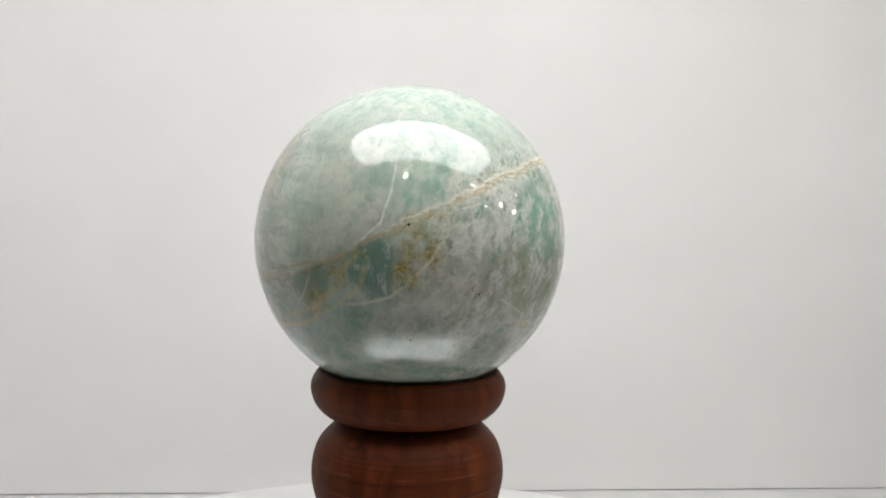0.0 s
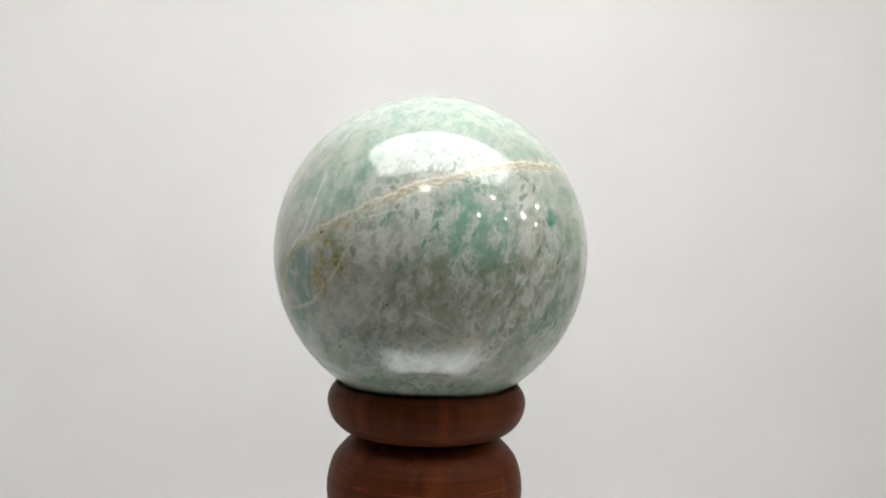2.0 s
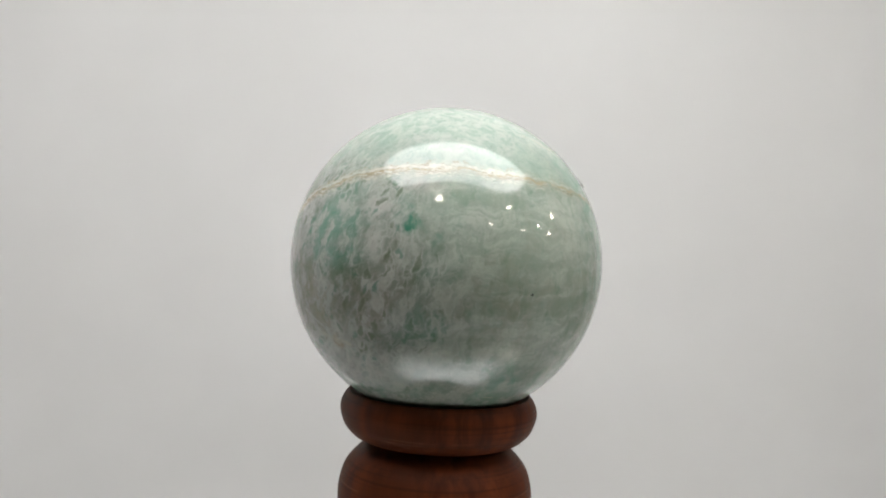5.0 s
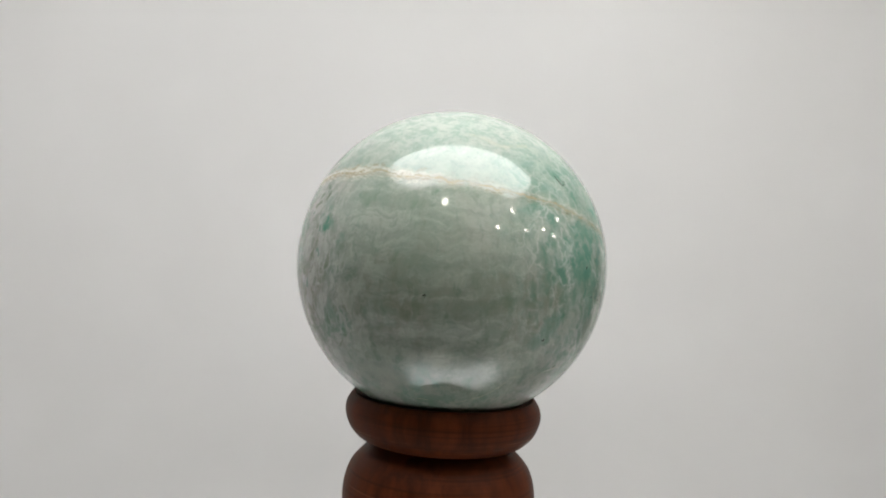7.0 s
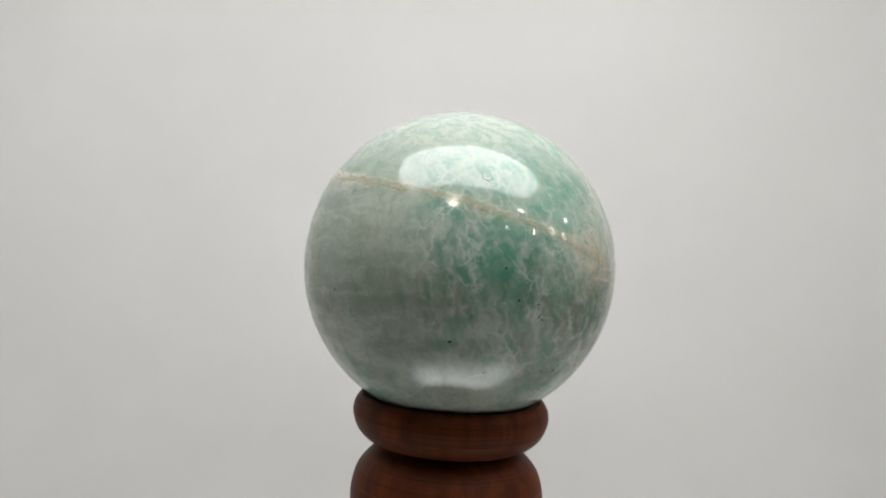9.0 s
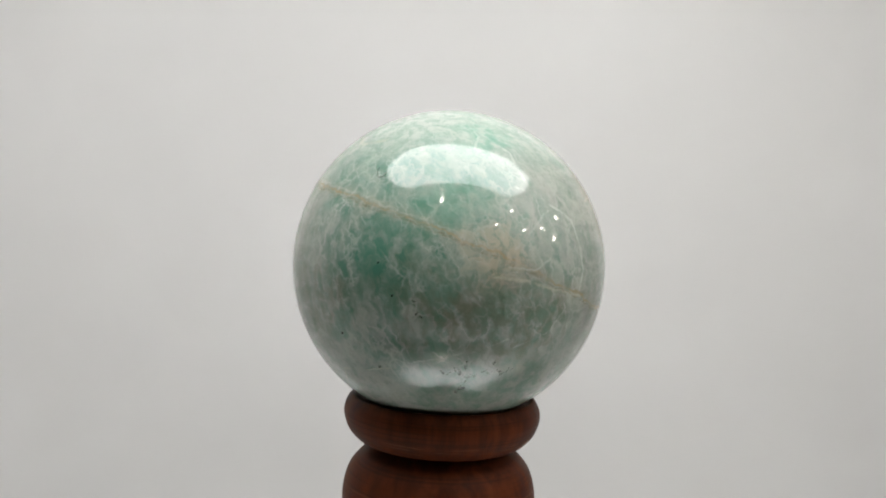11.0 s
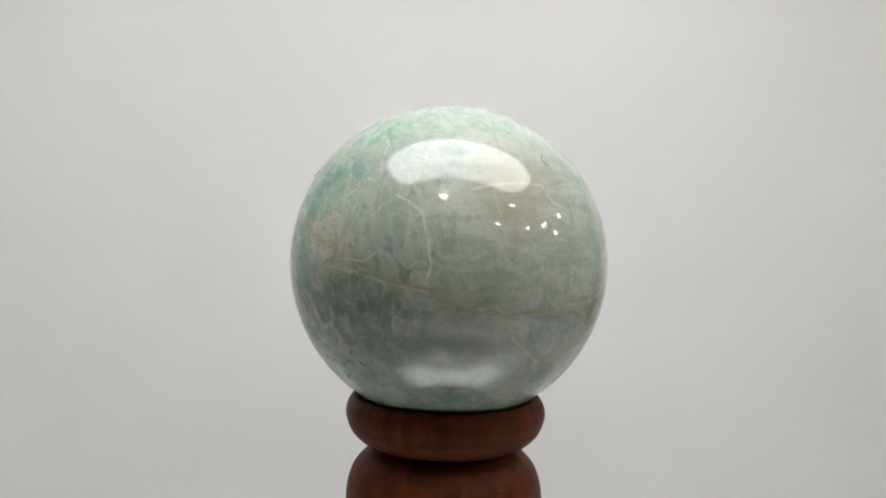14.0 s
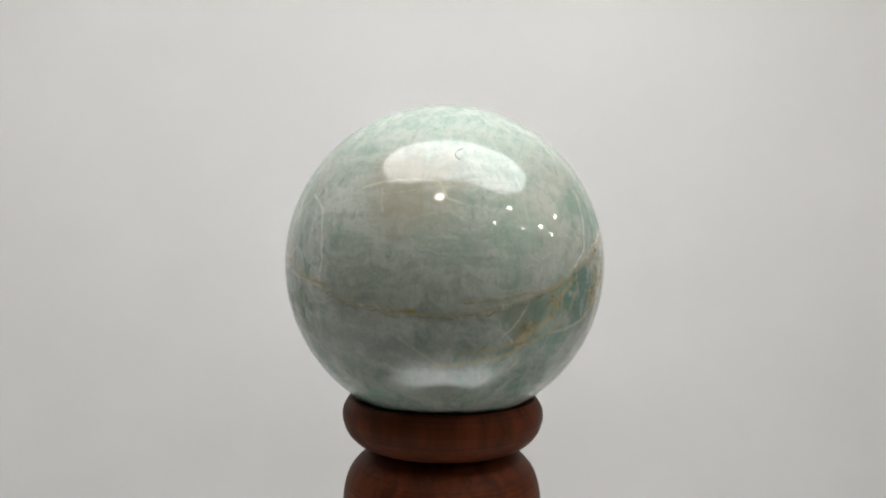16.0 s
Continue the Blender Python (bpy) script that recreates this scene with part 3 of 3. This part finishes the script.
def backdrop():
    """White rear sheet that hangs straight down to the mat."""
    bm = bmesh.new()
    line = [(BACK, FLOOR + 0.0005), (BACK, 0.1), (BACK, 0.25), (BACK, TOP)]
    rows = [[bm.verts.new((x, y, z)) for y, z in line] for x in (-HALF, HALF)]
    back = [[bm.verts.new((x, y + 0.003, z)) for y, z in line] for x in (-HALF, HALF)]
    for i in range(len(line) - 1):
        bm.faces.new((rows[0][i], rows[1][i], rows[1][i + 1], rows[0][i + 1]))
        bm.faces.new((back[0][i], back[0][i + 1], back[1][i + 1], back[1][i]))
    bmesh.ops.rotate(bm, verts=bm.verts, cent=(0, BACK, 0), matrix=Matrix.Rotation(radians(5.0), 3, "Z"))
    ob = part("backdrop", bm, WHITE)
    tagged(ob, "smooth white sheet hanging behind the turntable", "backdrop", kind="structure")
    bm = box(bmesh.new(), (-HALF, FRONT, FLOOR - 0.003), (HALF, BACK + 0.032, FLOOR))
    tagged(part("floor", bm, GREY_MAT), "pale off-white mat on the light box floor", "floor", kind="structure")


def side_wall(name, x0, x1, front, material, label):
    bm = box(bmesh.new(), (x0, front, FLOOR), (x1, BACK + 0.032, TOP))
    tagged(part(name, bm, material), label, "wall", kind="structure")


def rounded(bm, x0, x1, y0, y1, z0, z1, r, n=10):
    """Slab with rounded corners."""
    ring = []
    for cx, cy, a0 in ((x1 - r, y1 - r, 0), (x0 + r, y1 - r, 90), (x0 + r, y0 + r, 180), (x1 - r, y0 + r, 270)):
        ring += [(cx + r * math.cos(radians(a0 + 90 * i / n)), cy + r * math.sin(radians(a0 + 90 * i / n))) for i in range(n + 1)]
    low = [bm.verts.new((x, y, z0)) for x, y in ring]
    top = [bm.verts.new((x, y, z1)) for x, y in ring]
    bm.faces.new(low[::-1])
    bm.faces.new(top)
    for i in range(len(ring)):
        j = (i + 1) % len(ring)
        bm.faces.new((low[i], low[j], top[j], top[i]))
    return bm


def ceiling():
    tagged(part("ceiling", box(bmesh.new(), (-HALF - 0.004, -0.265, TOP), (HALF + 0.004, BACK + 0.032, TOP + 0.004)), WHITE),
           "plain white light box ceiling", "ceiling", kind="structure")
    lamp = tagged(new("light_panel"), "flat rounded white glowing light panel under the ceiling", "lamp")
    lamp.location = (0.041, -0.088, TOP)
    part("housing", rounded(bmesh.new(), -0.240, 0.220, -0.094, 0.096, -0.006, 0, 0.078), FRAME, lamp)
    part("diffuser", rounded(bmesh.new(), -0.236, 0.216, -0.090, 0.092, -0.009, -0.0061, 0.075), LED, lamp)


def room():
    """Dark room round the light box."""
    lo, hi, z0, z1, t = -2.0, 2.0, -0.8, 1.9, 0.05
    for name, a, b in (("wall_north", (lo, hi, z0), (hi, hi + t, z1)), ("wall_south", (lo, lo - t, z0), (hi, lo, z1)),
                       ("wall_east", (hi, lo, z0), (hi + t, hi, z1)), ("wall_west", (lo - t, lo, z0), (lo, hi, z1))):
        tagged(part(name, box(bmesh.new(), a, b), ROOM), "plain dark wall of the unlit room", "wall", kind="structure")
    tagged(part("floor", box(bmesh.new(), (lo, lo, z0 - t), (hi, hi, z0)), ROOM), "dark floor of the unlit room", "floor", kind="structure")
    tagged(part("ceiling", box(bmesh.new(), (lo, lo, z1), (hi, hi, z1 + t)), ROOM), "dark ceiling of the unlit room", "ceiling", kind="structure")


backdrop()
# walls out of view: left stops short to keep its bounce off the front
side_wall("wall_left", -HALF - 0.004, -HALF, -0.05, WHITE, "plain white side wall of a photo light box")
# greyed to cut the light bounced from the right
side_wall("wall_right", HALF, HALF + 0.004, -0.265, DIMMING_SIDE, "plain unseen side wall of the light box, greyed to dim the right side")
ceiling()
room()


# ---- things ----
def table():
    ob = tagged(new("table"), "dark wooden table under the light box", "table")
    ob.location = (0, 0, FLOOR - 0.0035)
    part("tabletop", box(bmesh.new(), (-0.6, -0.5, -0.03), (0.6, 0.35, 0), 0.003), TABLE, ob)
    for x in (-0.55, 0.55):
        for y in (-0.45, 0.3):
            part("leg", box(bmesh.new(), (x - 0.025, y - 0.025, -0.8 - FLOOR + 0.0035), (x + 0.025, y + 0.025, -0.03), 0.003), TABLE, ob)


def turntable():
    ob = tagged(new("turntable"), "round pale grey turntable with a silvery inlay under the stand", "turntable")
    r, z = 0.156, PLATE - 0.0005
    part("plate", lathe(bmesh.new(), [(0, z - 0.007), (r - 0.004, z - 0.007), (r - 0.001, z - 0.006), (r, z - 0.0035), (r - 0.001, z - 0.001), (r - 0.004, z), (0, z)], 160), DISC, ob, smooth=True)
    part("inlay", lathe(bmesh.new(), [(0, z), (0.125, z), (0.125, PLATE - 0.0001), (0.1245, PLATE), (0, PLATE)], 96), MIRROR, ob, "round silvery brushed metal inlay")
    part("base", lathe(bmesh.new(), [(0, FLOOR), (0.118, FLOOR), (0.12, FLOOR + 0.002), (0.12, z - 0.0075), (0, z - 0.0075)], 96), DISC, ob)
    return ob


def stand():
    """Turned wooden stand: collar, round body, foot. Heights below the stone's centre."""
    ob = tagged(new("sphere_stand"), "turned red-brown wooden stand with a rounded collar", "stand")
    z = lambda d: ZC - d
    collar = [(0.0150, z(0.0452)), (0.0190, z(0.0455)), (0.0206, z(0.0454)), (0.0224, z(0.0443)), (0.0243, z(0.0421)), (0.02545, z(0.0388)), (0.0253, z(0.0364)), (0.0245, z(0.0347)),
              (0.0237, z(0.0337)), (0.0230, z(0.0337)), (0.0222, z(0.0346)), (0.0200, z(0.0352)), (0.0185, z(0.0356)), (0.0150, z(0.0372))]
    part("collar", lathe(bmesh.new(), curve_through(collar, 6)), WOOD, ob, smooth=True)
    body = [(0.0150, z(0.0440)), (0.0158, z(0.0458)), (0.0182, z(0.0472)), (0.0211, z(0.0494)), (0.0238, z(0.0530)), (0.0251, z(0.0585)), (0.0247, z(0.0640)),
            (0.0226, z(0.0700)), (0.0190, z(0.0745)), (0.0165, z(0.0765)), (0.0160, z(0.0775))]
    part("body", lathe(bmesh.new(), curve_through(body, 6)), WOOD, ob, smooth=True)
    foot = [(0.0160, z(0.0775)), (0.0162, z(0.0850)), (0.0195, z(0.0935)), (0.0265, z(0.0995)), (0.0300, z(0.1060)), (0.0298, PLATE), (0.0, PLATE)]
    part("foot", lathe(bmesh.new(), curve_through(foot[:5], 6) + foot[5:]), WOOD, ob, smooth=True)
    return ob


def fibre(parent, n, length, turn, curl):
    """A hair-thin curled fibre lying on the stone at the unit direction n."""
    a = n.cross(Vector((0, 0, 1))).normalized()
    b = n.cross(a)
    bm, at, heading, rings = bmesh.new(), Vector((0, 0)), radians(turn), []
    for i in range(15):
        p = (n + (a * at.x + b * at.y) / R).normalized()
        side = (a * -math.sin(heading) + b * math.cos(heading)).normalized()
        lift, r = 0.00012 + 0.00025 * math.sin(math.pi * i / 14), 0.00007
        rings.append([bm.verts.new(p * (R + lift) + side * r * math.cos(k * 2.0944) + p * r * math.sin(k * 2.0944)) for k in range(3)])
        heading += curl / 14 * (1.6 if i > 6 else 0.5)
        at = at + Vector((math.cos(heading), math.sin(heading))) * length / 14
    for u, v in zip(rings, rings[1:]):
        for k in range(3):
            bm.faces.new((u[k], u[(k + 1) % 3], v[(k + 1) % 3], v[k]))
    part("lint_fibre", bm, LINT, parent, "thin dark lint fibre")


def stone_sphere():
    bm = bmesh.new()
    bmesh.ops.create_uvsphere(bm, u_segments=160, v_segments=96, radius=R)
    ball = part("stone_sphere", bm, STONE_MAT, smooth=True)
    for at, length, turn, curl in (((-0.62, -0.42, 0.66), 0.0045, 20, 2.4), ((0.072, 0.818, 0.571), 0.0055, 75, 3.6)):
        fibre(ball, Vector(at).normalized(), length, turn, curl)
    return tagged(ball, "polished pale green stone sphere with tan veins on a wooden stand", "sphere")


def bulbs():
    """Small bulbs round the opening whose glints sit on the stone: two hang from the bar, the rest sit on the side wall."""
    bar = tagged(new("front_bar"), "thin grey metal bar across the light box opening", "bar")
    bm = bmesh.new()
    bmesh.ops.create_cone(bm, segments=16, radius1=0.003, radius2=0.003, depth=2 * HALF, cap_ends=True, matrix=pose(0, -0.25, TOP - 0.003, 0, 90, 0))
    part("rod", bm, FRAME, bar, smooth=True)
    for x, y, z, r in ((-0.029, -0.25, 0.362, 0.0135), (0.162, -0.25, 0.265, 0.006), (0.25, -0.217, 0.360, 0.009), (0.254, -0.027, 0.235, 0.006),
                       (0.253, -0.102, 0.228, 0.007), (0.253, -0.185, 0.246, 0.0055), (0.254, -0.066, 0.195, 0.0055)):
        ob = tagged(new("led_bulb"), "small round glowing white bulb", "lamp", group="small bulbs")
        ob.location = (x, y, z)
        bm = bmesh.new()
        bmesh.ops.create_icosphere(bm, subdivisions=2, radius=r)
        part("bulb", bm, BULB, ob, smooth=True)
        bm = bmesh.new()
        if y == -0.25:
            top = TOP - 0.005 - z
            bmesh.ops.create_cone(bm, segments=8, radius1=0.0008, radius2=0.0008, depth=top - r * 0.9, cap_ends=True, matrix=pose(0, 0, (top + r * 0.9) / 2))
            part("wire", bm, FRAME, ob)
        else:
            bmesh.ops.create_cone(bm, segments=16, radius1=r * 0.8, radius2=r * 0.8, depth=HALF - x - r * 0.5, cap_ends=True, matrix=pose((HALF - x + r * 0.5) / 2, 0, 0, 0, 90, 0))
            part("socket", bm, FRAME, ob)


table()
TURNTABLE, STAND, SPHERE = turntable(), stand(), stone_sphere()
bulbs()


# ---- what moves ----
def motions():
    """The turntable spins; stand and stone ride on it, leaning a little."""
    plate, wooden, ball = [], [], []
    lean = Matrix.Rotation(radians(LEAN), 4, Vector((-math.sin(radians(LEAN_AT)), math.cos(radians(LEAN_AT)), 0)))
    for i in range(33):
        t = 0.5 * i
        spin = Matrix.Rotation(radians(SPIN * t), 4, "Z")
        plate.append((t, spin))
        wooden.append((t, spin @ lean))
        ball.append((t, Matrix.Translation((spin @ lean) @ STONE) @ spin))
    walk(TURNTABLE, plate)
    walk(STAND, wooden)
    walk(SPHERE, ball)


motions()
